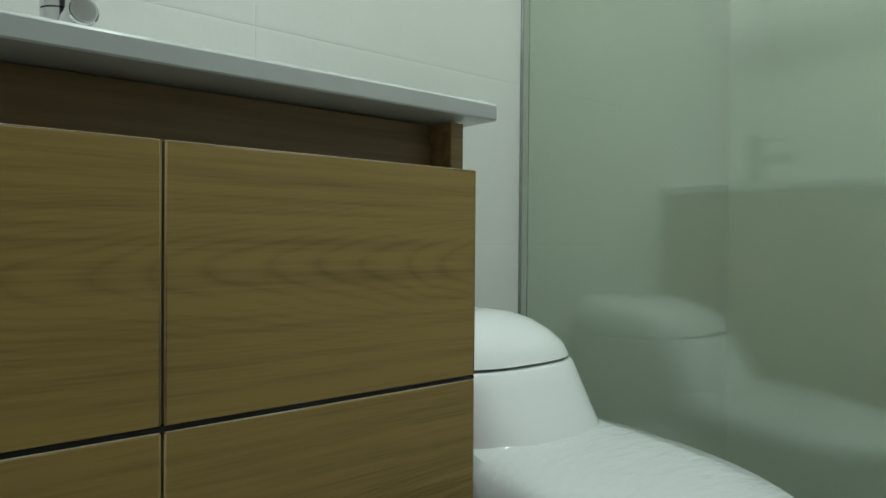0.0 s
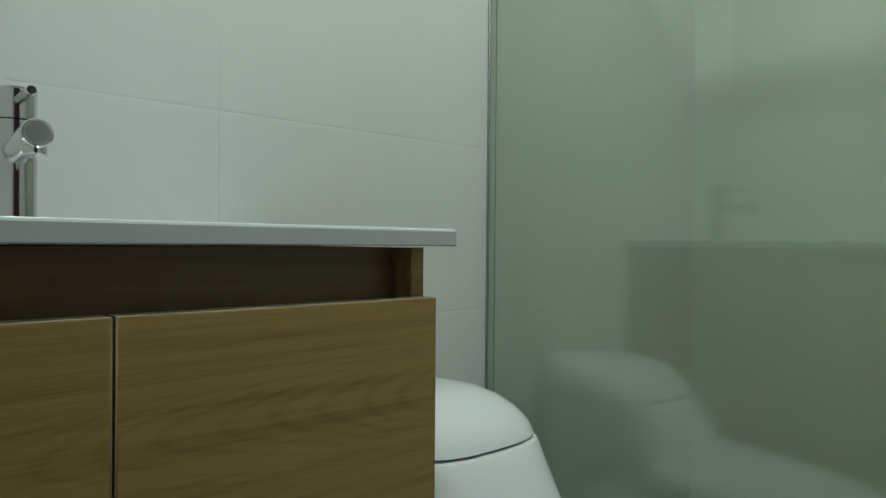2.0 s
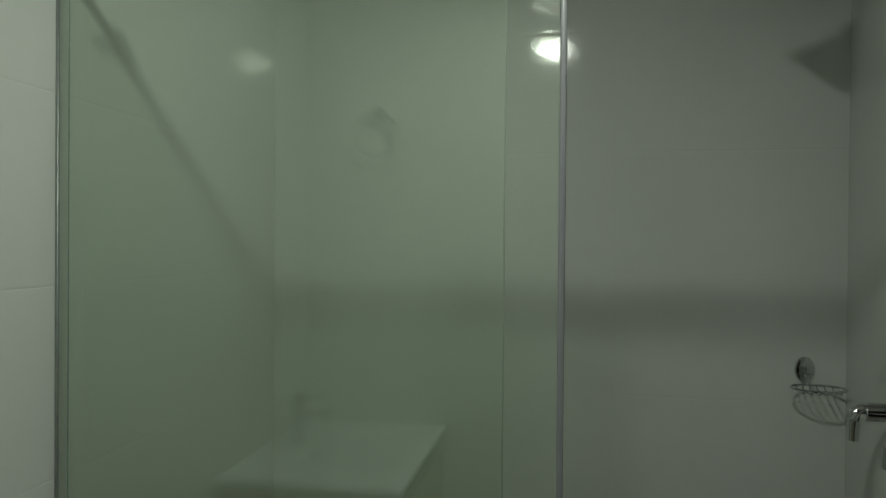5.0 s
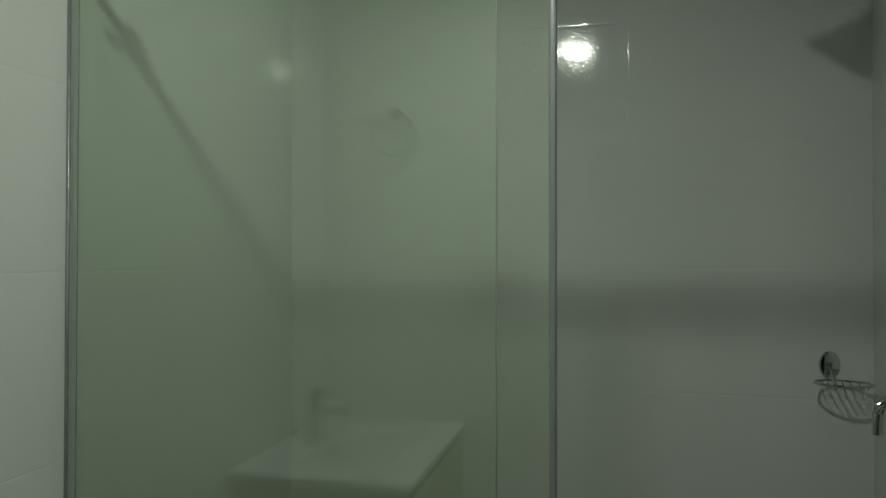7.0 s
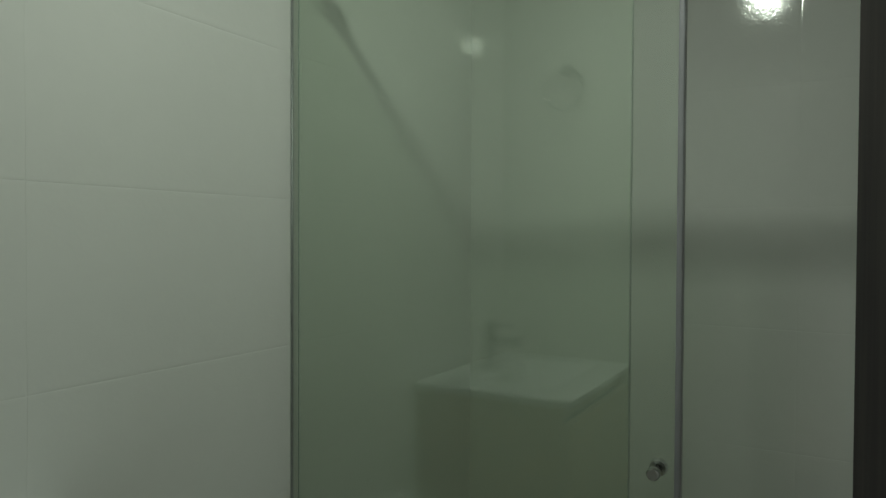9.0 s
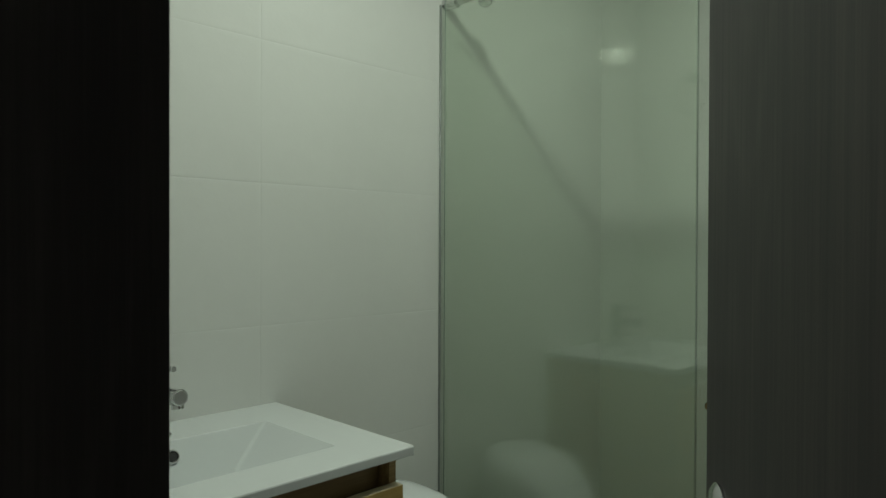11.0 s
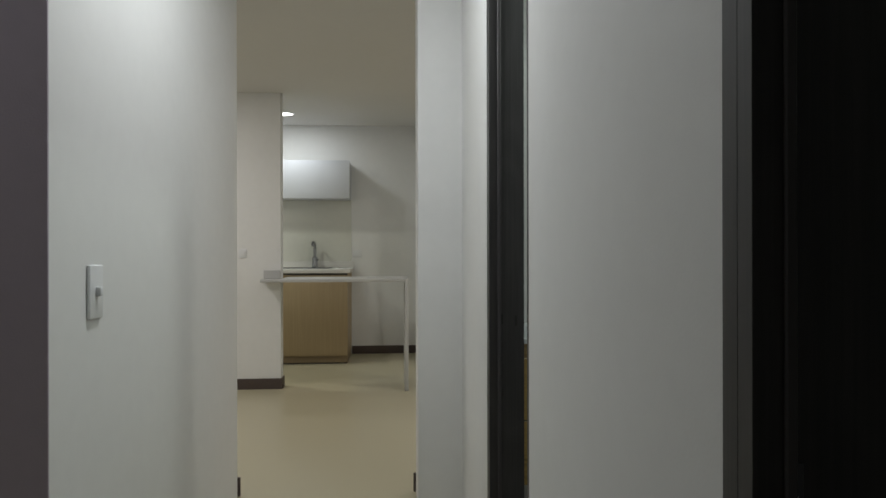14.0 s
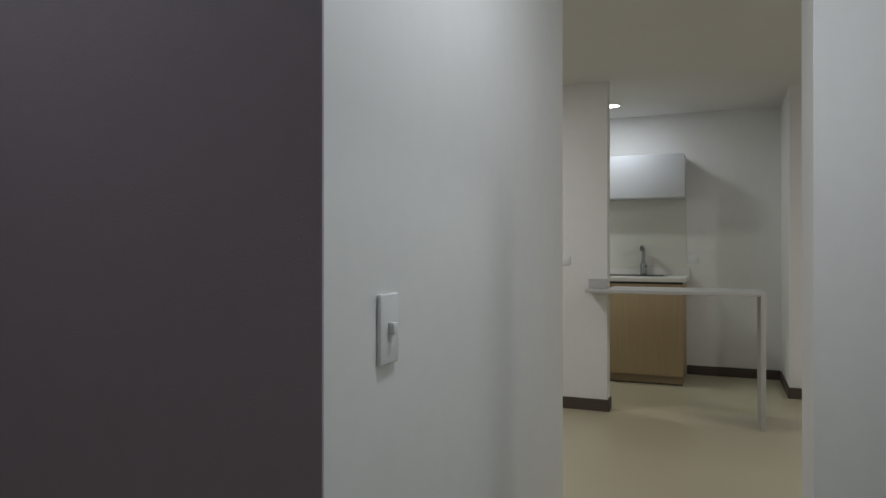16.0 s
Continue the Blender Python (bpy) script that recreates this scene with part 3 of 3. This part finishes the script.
# ---------------- vanity ----------------
def vanity(ox, oy, full=True):
    """Wall-hung cabinet with a ceramic top; its right front corner is at (ox + 0.478, oy)."""
    v = group("vanity_cabinet", "wall-hung oak vanity with four drawer fronts under a white basin", "vanity", (ox, oy, 0))
    y1, y0 = -0.018, -0.652
    xf, zt, zb = 0.497, 0.784, 0.292
    part("side_panel", box(0.001, 0.473, y1 - 0.018, y1, zb, zt - 0.001, 0.001, 1), OAK, v, "oak side panel")
    part("side_panel", box(0.001, 0.473, y0, y0 + 0.018, zb, zt - 0.001, 0.001, 1), OAK, v)
    # dark strips and a sheet drawn for the shade around the fronts
    part("shade_strip", box(0.4731, 0.4746, y0, y1 - 0.001, zb + 0.01, 0.716), SHADE, v)
    part("shade_strip", box(0.4748, 0.4963, y0 + 0.0003, -0.0211, 0.5117, 0.5157), SHADE, v)
    part("bottom_panel", box(0.001, 0.465, y0 + 0.0185, y1 - 0.0185, zb + 0.004, zb + 0.020), OAK, v)
    part("back_panel", box(0.001, 0.012, y0 + 0.0185, y1 - 0.0185, zb + 0.021, zt - 0.002), OAK, v)
    part("recess_panel", box(0.425, 0.440, y0 + 0.0185, y1 - 0.0185, 0.56, zt - 0.001), OAK_SHADED, v, "oak recess panel under the basin, toned darker for its shade")
    part("carcass_front", box(0.4405, 0.4745, y0 + 0.0185, y1 - 0.0185, zb + 0.021, 0.716), SHADE, v, "near-black sheet for the shade behind the drawer fronts")
    ym = -0.339
    for a, b in ((y0, ym - 0.0012), (ym + 0.0012, -0.021)):
        for z0, z1 in ((zb - 0.004, 0.5115), (0.516, 0.731)):
            d = part("drawer_front", box(0.4750, xf, a + 0.0009, b - 0.0009, z0, z1 - 0.0009, 0.0008, 1), FRONT, v)
            part("edge_band", box(0.4752, xf - 0.0002, a + 0.0010, b - 0.0010, z1 - 0.0008, z1, 0.0002, 1), BAND_LIT, d, "edge banding on top, lightened as if lit from above")
            part("edge_band", box(0.4752, xf - 0.0002, a, a + 0.0008, z0 + 0.0002, z1 - 0.0010, 0.0002, 1), BAND_DIM, d)
            part("edge_band", box(0.4752, xf - 0.0002, b - 0.0008, b, z0 + 0.0002, z1 - 0.0010, 0.0002, 1), BAND_DIM, d)
    w = group("washbasin", "white rectangular ceramic washbasin with a shallow bowl on oak", "washbasin", (ox, oy, 0))
    bm = bmesh.new()
    X0, X1, Y0, Y1, Z0, Z1 = 0.0005, 0.505, -0.6535, 0.003, 0.7845, 0.803

    def rect(x0, x1, ya, yb, z, r, n=5):
        pts = []
        for cx, cy, s in ((x1 - r, yb - r, 0), (x0 + r, yb - r, 90), (x0 + r, ya + r, 180), (x1 - r, ya + r, 270)):
            for i in range(n + 1):
                t = radians(s + 90 * i / n)
                pts.append((cx + r * math.cos(t), cy + r * math.sin(t), z))
        return pts

    bx0, bx1, by0, by1 = 0.143, 0.400, -0.548, -0.112
    rings = [rect(bx0 + 0.030, bx1 - 0.022, by0 + 0.095, by1 - 0.095, Z1 - 0.120, 0.01), rect(bx0 - 0.010, bx1 + 0.010, by0 - 0.010, by1 + 0.010, Z0, 0.01),
             rect(X0, X1 - 0.001, Y0, Y1 - 0.001, Z0, 0.004), rect(X0, X1, Y0, Y1, Z0 + 0.0015, 0.005), rect(X0, X1, Y0, Y1, Z1 - 0.003, 0.005),
             rect(X0 + 0.0005, X1 - 0.001, Y0 + 0.001, Y1 - 0.001, Z1 - 0.001, 0.005), rect(X0 + 0.002, X1 - 0.003, Y0 + 0.003, Y1 - 0.003, Z1, 0.005),
             rect(bx0 - 0.002, bx1 + 0.002, by0 - 0.002, by1 + 0.002, Z1, 0.008), rect(bx0, bx1, by0, by1, Z1 - 0.002, 0.007),
             rect(bx0 + 0.046, bx1 - 0.036, by0 + 0.112, by1 - 0.112, Z1 - 0.102, 0.010),
             rect(bx0 + 0.056, bx1 - 0.046, by0 + 0.124, by1 - 0.124, Z1 - 0.108, 0.009),
             rect(bx0 + 0.07, bx1 - 0.060, by0 + 0.14, by1 - 0.14, Z1 - 0.110, 0.008)]
    loft(rings, bm=bm)
    part("basin", bm, BASINM, w, sharp=11)
    part("overflow_ring", lathe([(0, 0.0005), (0.010, 0.0005), (0.011, 0.0045), (0.013, 0.0045), (0.015, 0.0), (0, 0)], 24,
                                Matrix.Translation((0.1565, -0.325, 0.7740)) @ Euler((0, radians(66), 0)).to_matrix().to_4x4()), CHROME, w)
    part("overflow_hole", lathe([(0, 0.0020), (0.0098, 0.0020), (0.0098, 0.0007), (0, 0.0007)], 20,
                                Matrix.Translation((0.1565, -0.325, 0.7740)) @ Euler((0, radians(66), 0)).to_matrix().to_4x4()), SHADE, w)
    part("drain", lathe([(0, 0.002), (0.016, 0.002), (0.020, 0.0), (0, 0)], 24, Matrix.Translation((0.275, -0.330, 0.6935))), CHROME, w)
    f = group("basin_faucet", "chrome single-hole basin tap with a short round spout", "faucet", (ox + 0.095, oy - 0.332, 0.803))
    part("base", lathe([(0, 0), (0.030, 0), (0.030, 0.003), (0.026, 0.006), (0, 0.006)], 36), CHROME, f)
    part("body", lathe([(0, 0.006), (0.0225, 0.006), (0.0225, 0.124), (0.0215, 0.125), (0, 0.125)], 36), CHROME, f)
    part("cap", lathe([(0, 0.1258), (0.0225, 0.1258), (0.0225, 0.160), (0.020, 0.163), (0, 0.163)], 36), CHROME, f)
    part("spout", rod((0.010, 0.0, 0.087), (0.115, 0.0, 0.098), 0.0160, 32, 0.002), CHROME, f)
    part("end_cap", rod((0.1152, 0.0, 0.0981), (0.1166, 0.0, 0.0982), 0.0130, 24, 0.0006), STEEL, f)
    part("aerator", rod((0.103, 0.0, 0.084), (0.1045, 0.0, 0.074), 0.0115, 24, 0.001), CHROME, f)
    part("lever", rod((0.018, 0, 0.147), (0.086, 0, 0.148), 0.0055, 16, 0.001), CHROME, f)
    return v


vanity(0.0, 0.0)
vanity(-1.42, 0.0)


# ---------------- toilet ----------------
def egg(x0, x1, w, z, cy, n=48, back=0.0, power=2.3):
    """A toilet outline from the back x0 to the tip x1; squarer at the back."""
    pts = []
    xm = x0 + (x1 - x0) * 0.42
    x0, x1, xm, w, z = x0 * 1.045, x1 * 1.045, xm * 1.045, w * 0.99, z - 0.08 * min(1.0, max(0.0, z / 0.2))
    for i in range(n):
        a = 2 * math.pi * i / n
        c, s = math.cos(a), math.sin(a)
        if c >= 0:
            x = xm + (x1 - xm) * abs(c) ** (2 / 2.05)
            y = w * abs(s) ** (2 / 2.05)
        else:
            x = xm - (xm - x0) * abs(c) ** (2 / 3.6)
            y = w * abs(s) ** (2 / 3.6)
        pts.append((x, cy + math.copysign(y, s), z))
    return pts


def tilt(ring, x0, dz0, x1, dz1):
    return [(x, y, z + dz0 + (dz1 - dz0) * (x - x0) / (x1 - x0)) for x, y, z in ring]


def toilet():
    cy = 0.285
    t = group("toilet", "white one-piece ceramic toilet with its lid down, beside the vanity", "toilet", (0, 0, 0))
    bf = BF
    rows = [(0.09, 0.50, 0.105, bf), (0.09, 0.505, 0.11, bf + 0.03), (0.10, 0.50, 0.10, bf + 0.15), (0.09, 0.55, 0.115, 0.08), (0.07, 0.64, 0.150, 0.22),
            (0.06, 0.695, 0.178, 0.305), (0.06, 0.708, 0.186, 0.330), (0.06, 0.713, 0.190, 0.348), (0.06, 0.713, 0.190, 0.360), (0.06, 0.709, 0.187, 0.367), (0.06, 0.702, 0.182, 0.370)]
    part("bowl", loft([egg(a, b, w, z, cy) for a, b, w, z in rows]), CERAMIC, t, "white ceramic bowl")
    part("seat", loft([egg(0.23, b, w, z, cy) for b, w, z in ((0.690, 0.170, 0.3703), (0.692, 0.172, 0.3708), (0.692, 0.172, 0.3722), (0.690, 0.170, 0.3728))]), SEATM, t, "white plastic seat")
    rings = []
    for b, w, z, lift in ((0.700, 0.178, 0.3731, 0.0), (0.705, 0.182, 0.376, 0.0), (0.707, 0.183, 0.385, 0.1), (0.705, 0.181, 0.394, 0.25), (0.697, 0.174, 0.407, 0.5),
                          (0.678, 0.160, 0.416, 0.8), (0.60, 0.110, 0.422, 1.0), (0.52, 0.05, 0.423, 1.0)):
        x0 = 0.25 + (0.703 - b) * 0.15
        rings.append(tilt(egg(x0, b, w, z, cy), 0.33, 0.026 * lift, 0.70, -0.004 * lift))
    part("lid", loft(rings), SEATM, t, "glossy white lid")

    def slab(x1, w, z, p=3.0, n=40, x0=0.02):
        x0, x1, w, z = x0 * 1.02, x1 * 1.01, w * 0.97, z - 0.072
        cx, hx = (x0 + x1) / 2, (x1 - x0) / 2
        pts = []
        for i in range(n):
            a = 2 * math.pi * i / n
            c, s = math.cos(a), math.sin(a)
            pts.append((cx + math.copysign(hx * abs(c) ** (2 / p), c), cy + math.copysign(w * abs(s) ** (2 / p), s), z))
        return pts

    body = [slab(0.416, 0.150, 0.34), slab(0.404, 0.152, 0.375), slab(0.377, 0.154, 0.43), slab(0.349, 0.156, 0.470), slab(0.324, 0.157, 0.508), slab(0.310, 0.158, 0.5285), slab(0.306, 0.155, 0.5312)]
    part("tank", loft(body), CERAMIC, t, "white ceramic tank")
    lid = [slab(0.296, 0.150, 0.5345), slab(0.301, 0.157, 0.5365), slab(0.290, 0.153, 0.556), slab(0.264, 0.143, 0.575), slab(0.229, 0.126, 0.592), slab(0.195, 0.100, 0.603), slab(0.165, 0.06, 0.607)]
    part("tank_lid", loft(lid), CERAMIC, t, "domed white tank lid")
    part("flush_button", lathe([(0, 0.006), (0.018, 0.006), (0.022, 0.003), (0.023, 0), (0, 0)], 28, Matrix.Translation((0.125, cy, 0.531))), CHROME, t)
    return t


toilet()


# ---------------- towel ring on the wall beside the basin ----------------
def towel_ring(x, y, z):
    r = group("towel_ring", "chrome towel ring on the tiled wall above the basin", "towel ring", (x, y, z))
    R = Euler((radians(-90), 0, 0)).to_matrix().to_4x4()
    part("rosette", lathe([(0, 0), (0.026, 0), (0.026, 0.006), (0.012, 0.012), (0.010, 0.035), (0, 0.037)], 28, R), CHROME, r)
    part("ring", tube([(0.075 * math.cos(a), 0.030, -0.075 + 0.075 * math.sin(a)) for a in [2 * math.pi * i / 40 for i in range(48)]], 0.0043, 12, True), CHROME, r)
    return r


towel_ring(0.258, YI + 0.014, 1.87)


# ---------------- bathroom door ----------------
def bath_door():
    d = group("bathroom_door", "dark wenge bathroom door standing open inwards, with a chrome lever handle", "door", (1.528, -0.664, 0))
    d.rotation_euler = (0, 0, math.atan2(-0.127 + 0.664, 1.136 - 1.528))
    L = 0.665
    part("leaf", box(0.004, L, -0.036, 0.0, BF + 0.015, DH - 0.03, 0.0015, 1), WENGE, d, "dark wenge leaf with upright grain")
    hz = 0.905
    hx = L - 0.064
    for s, y in ((1, 0.0), (-1, -0.036)):
        h = group("lever_handle", "", "")
        h.parent = d
        R = Matrix.Translation((hx, y, hz)) @ Euler((radians(-90 * s), 0, 0)).to_matrix().to_4x4()
        part("rosette", lathe([(0, 0), (0.037, 0), (0.038, 0.003), (0.032, 0.007), (0.016, 0.009), (0.011, 0.016), (0, 0.016)], 32, R), CHROME, h)
        part("neck", lathe([(0, 0.016), (0.0115, 0.016), (0.0115, 0.034), (0.0, 0.034)], 24, R), CHROME, h)
        part("grip", lathe([(0, 0.034), (0.0135, 0.034), (0.0140, 0.055), (0.0, 0.056)], 24, R), CHROME, h)
        rings = []
        for u, w, top, low in ((0.011, 0.0035, 0.009, 0.010), (0.009, 0.005, 0.0125, 0.0135), (-0.03, 0.005, 0.011, 0.014), (-0.07, 0.0047, 0.008, 0.0145), (-0.098, 0.0045, 0.005, 0.0145), (-0.101, 0.003, 0.003, 0.013)):
            c = y + s * 0.0610
            rings.append([(hx + u, c - w, hz + top), (hx + u, c + w, hz + top), (hx + u, c + w, hz - low), (hx + u, c - w, hz - low)])
        part("lever", loft(rings), CHROME, h)
    return d


bath_door()


# ---------------- lamps, switches, outlets ----------------
def downlight(x, y, z):
    d = group("downlight", "round recessed white ceiling downlight, lit; several are added unseen", "ceiling light", (x, y, z), group="ceiling downlights")
    part("ring", lathe([(0.078, 0), (0.096, 0), (0.095, -0.004), (0.080, -0.008), (0.078, -0.006), (0.078, 0)], 40), WHITEP, d)
    part("diffuser", lathe([(0, -0.004), (0.0775, -0.004), (0.0775, -0.001), (0, -0.001)], 40), LEDM, d, "glowing round diffuser")
    return d


# the added unseen lamps get a fitting as well
for x, y in (BATH_LAMP, BATH2_LAMP, *[(a[0], a[1]) for a in LIVING], BED_FILL):
    downlight(x, y, LOW if x == -3.0 else CEIL)


def light_switch():
    s = group("light_switch", "white plastic light switch with a small rocker on the corridor wall", "light switch", (-0.228, -1.812, 1.017))
    part("plate", box(-0.036, 0.036, 0.0, 0.009, -0.0625, 0.0635, 0.0035, 3), WHITEP, s)
    part("rocker", box(-0.0085, 0.0085, 0.0092, 0.021, -0.010, 0.012, 0.0022, 2), WHITEP, s)


light_switch()


def outlet(x, y, z, label, w=0.030):
    s = group("wall_outlet", label, "outlet", (x, y, z))
    part("plate", box(0.0, 0.007, -w, w, -0.036, 0.036, 0.003, 2), WHITEP, s)
    part("socket", box(0.0072, 0.010, -0.014, 0.014, -0.014, 0.014, 0.001, 1), WHITEP, s)


outlet(PX, -2.306, 1.086, "white plastic wall outlet on the pillar")
outlet(-5.85, -1.495, 1.073, "white plastic wall outlet on the kitchen wall", 0.048)


# ---------------- kitchen ----------------
def kitchen():
    y1, y0 = -1.555, -2.95
    xb, xf = -5.85, -5.20
    c = group("kitchen_base_cabinet", "pale oak kitchen base cabinet with plain doors under the sink", "cabinet", (0, 0, 0))
    part("body", box(xb + 0.001, xf - 0.020, y0, y1, 0.075, 0.885, 0.001, 1), OAKV, c)
    part("plinth", box(xb + 0.05, xf - 0.040, y0, y1 - 0.004, 0.0, 0.0745), OAKP, c, "dark oak plinth")
    for a, b in ((y0, -2.253), (-2.25, y1)):
        part("door", box(xf - 0.0195, xf, a - 0.0008, b + 0.0004, 0.085, 0.866, 0.0012, 2), OAKV, c)
    # dark strips put in as shade lines below the slab and the plinth
    part("shade_strip", box(xf - 0.0197, xf - 0.006, y0, y1 - 0.001, 0.868, 0.885), SHADE, c)
    part("foot_shade", box(xf - 0.0398, xf - 0.039, y0, y1 - 0.005, 0.0005, 0.010), SHADE, c)
    t = group("countertop", "white stone kitchen worktop with an upstand on the oak cabinet", "countertop", (0, 0, 0))
    part("slab", box(xb + 0.001, xf + 0.015, y0, y1 + 0.028, 0.8855, 0.925, 0.003, 2), QUARTZ, t)
    part("upstand", box(xb + 0.001, xb + 0.016, y0, y1 + 0.028, 0.9253, 0.99, 0.002, 1), QUARTZ, t)
    s = group("kitchen_sink", "steel kitchen sink set into the worktop", "sink", (0, 0, 0))
    part("rim", box(-5.74, -5.33, -2.30, -1.70, 0.9253, 0.9285, 0.001, 1), STEEL, s)
    # no hollow here: a dark plate carries the shade of the bowl
    part("bowl", box(-5.71, -5.36, -2.27, -1.73, 0.9287, 0.9295, 0.0003, 1), SHADE, s, "flat dark plate for the shade in the bowl")
    f = group("kitchen_faucet", "chrome kitchen mixer tap with a tall curved spout behind the sink", "faucet", (-5.78, -1.935, 0.9253))
    part("base", lathe([(0, 0), (0.032, 0), (0.032, 0.004), (0.028, 0.007), (0.028, 0.105), (0.026, 0.112), (0.016, 0.116), (0, 0.116)], 24), CHROME_DIM, f)
    part("spout", tube([(0, 0, 0.10), (0, 0, 0.20), (0.006, 0, 0.235), (0.035, 0, 0.258), (0.085, 0, 0.264), (0.150, 0, 0.262), (0.168, 0, 0.250), (0.170, 0, 0.225)], 0.016, 14), CHROME_DIM, f)
    part("lever", tube([(0, 0.02, 0.075), (0.02, 0.034, 0.082), (0.05, 0.042, 0.092)], 0.006, 10), CHROME, f)
    u = group("wall_cabinet", "glossy white handleless kitchen wall cabinet above the sink", "cabinet", (0, 0, 0))
    part("body", box(xb + 0.001, -5.542, y0, y1, 1.640, 2.02, 0.001, 1), LACQ, u)
    for a, b in ((y0, y0 + 0.6), (y0 + 0.603, y1)):
        part("door", box(-5.5415, -5.522, a, b, 1.636, 2.027, 0.0012, 2), LACQ, u)
    tagged(part("splashback", box(xb + 0.0005, xb + 0.007, y0, y1, 0.991, 1.6395), SPLASH), "grey-beige back-painted glass splashback behind the sink", "splashback")
    b = group("breakfast_bar", "white slab breakfast bar with one leg against the pillar", "breakfast bar", (0, 0, 0))
    part("top", box(-4.067, -3.90, -2.14, -1.02, 0.860, 0.884, 0.003, 2), BARM, b)
    part("top", box(-4.40, -4.0672, PY + 0.001, -1.02, 0.860, 0.884, 0.003, 2), BARM, b)
    part("upstand", box(-4.067, -4.045, -2.14, PY, 0.8842, 0.950, 0.002, 1), BARM, b)
    part("leg", box(-4.39, -3.90, -1.0198, -0.99, 0.0, 0.884, 0.003, 2), BARM, b)


kitchen()

# ---------------- wall tiles, one by one ----------------
TP, TW, JT = 0.3475, 0.695, 0.0007  # course, length and joint
tile_cache = {}


def tile_mesh(w, h):
    key = (round(w, 4), round(h, 4))
    if key not in tile_cache:
        me = bpy.data.meshes.new("tile")
        me.materials.append(TILE)
        bm = bmesh.new()
        y1 = T - 0.004
        rings = []
        for k, (inset, y) in enumerate(((0, 0), (0, y1 - 0.00045), (0.0009, y1 - 0.00022), (0.004, y1 - 0.00006), (0.009, y1))):
            a, b, c, d = 0.0001 + inset, w - 0.0001 - inset, JT / 2 + inset, h - JT / 2 - inset
            rings.append([(a, y, c), (b, y, c), (b, y, d), (a, y, d)])
        loft(rings, bm=bm)
        bmesh.ops.recalc_face_normals(bm, faces=bm.faces)
        bm.to_mesh(me)
        bm.free()
        tile_cache[key] = me
    return tile_cache[key]


def tile_wall(parent, place, length, start, gap=None):
    """Courses of tiles along a wall; place(u, z) gives the pose of a tile's lower corner."""
    edges = [BF] + [-0.048 + TP * i for i in range(8)] + [CEIL]
    for a, b in zip(edges, edges[1:]):
        if b - a < 0.02:
            continue
        u = 0.0
        nxt = start
        while u < length - 0.01:
            v = min(nxt, length)
            if v - u > 0.01:
                ob = new("tile", tile_mesh(v - u, b - a))
                ob.parent = parent
                ob.matrix_world = place(u, a) @ pose(0, random.uniform(-0.00012, 0.00012), 0)
            u, nxt = v, nxt + TW


wn, we, ww = bpy.data.objects["bathroom_wall_north"], bpy.data.objects["bathroom_wall_east"], bpy.data.objects["bathroom_wall_west"]
tile_wall(ww, lambda u, z: pose(-T + 0.0042, YB - u, z, 0, 0, -90), YB - YI, 0.837)
tile_wall(wn, lambda u, z: pose(XE - u, YB + T - 0.0042, z, 0, 0, 180), XE, 0.617)
tile_wall(we, lambda u, z: pose(XE + T - 0.0042, YI + u, z, 0, 0, 90), YB - YI, 0.45)
inner = wall("bathroom_wall_south", GROUT, (0.001, D1[0] - 0.0225, YI + 0.0002, YI + 0.002, BF, CEIL))
tile_wall(inner, lambda u, z: pose(0.001 + u, YI + 0.0022, z) @ pose(0, 0, 0), D1[0] - 0.023, 0.30)
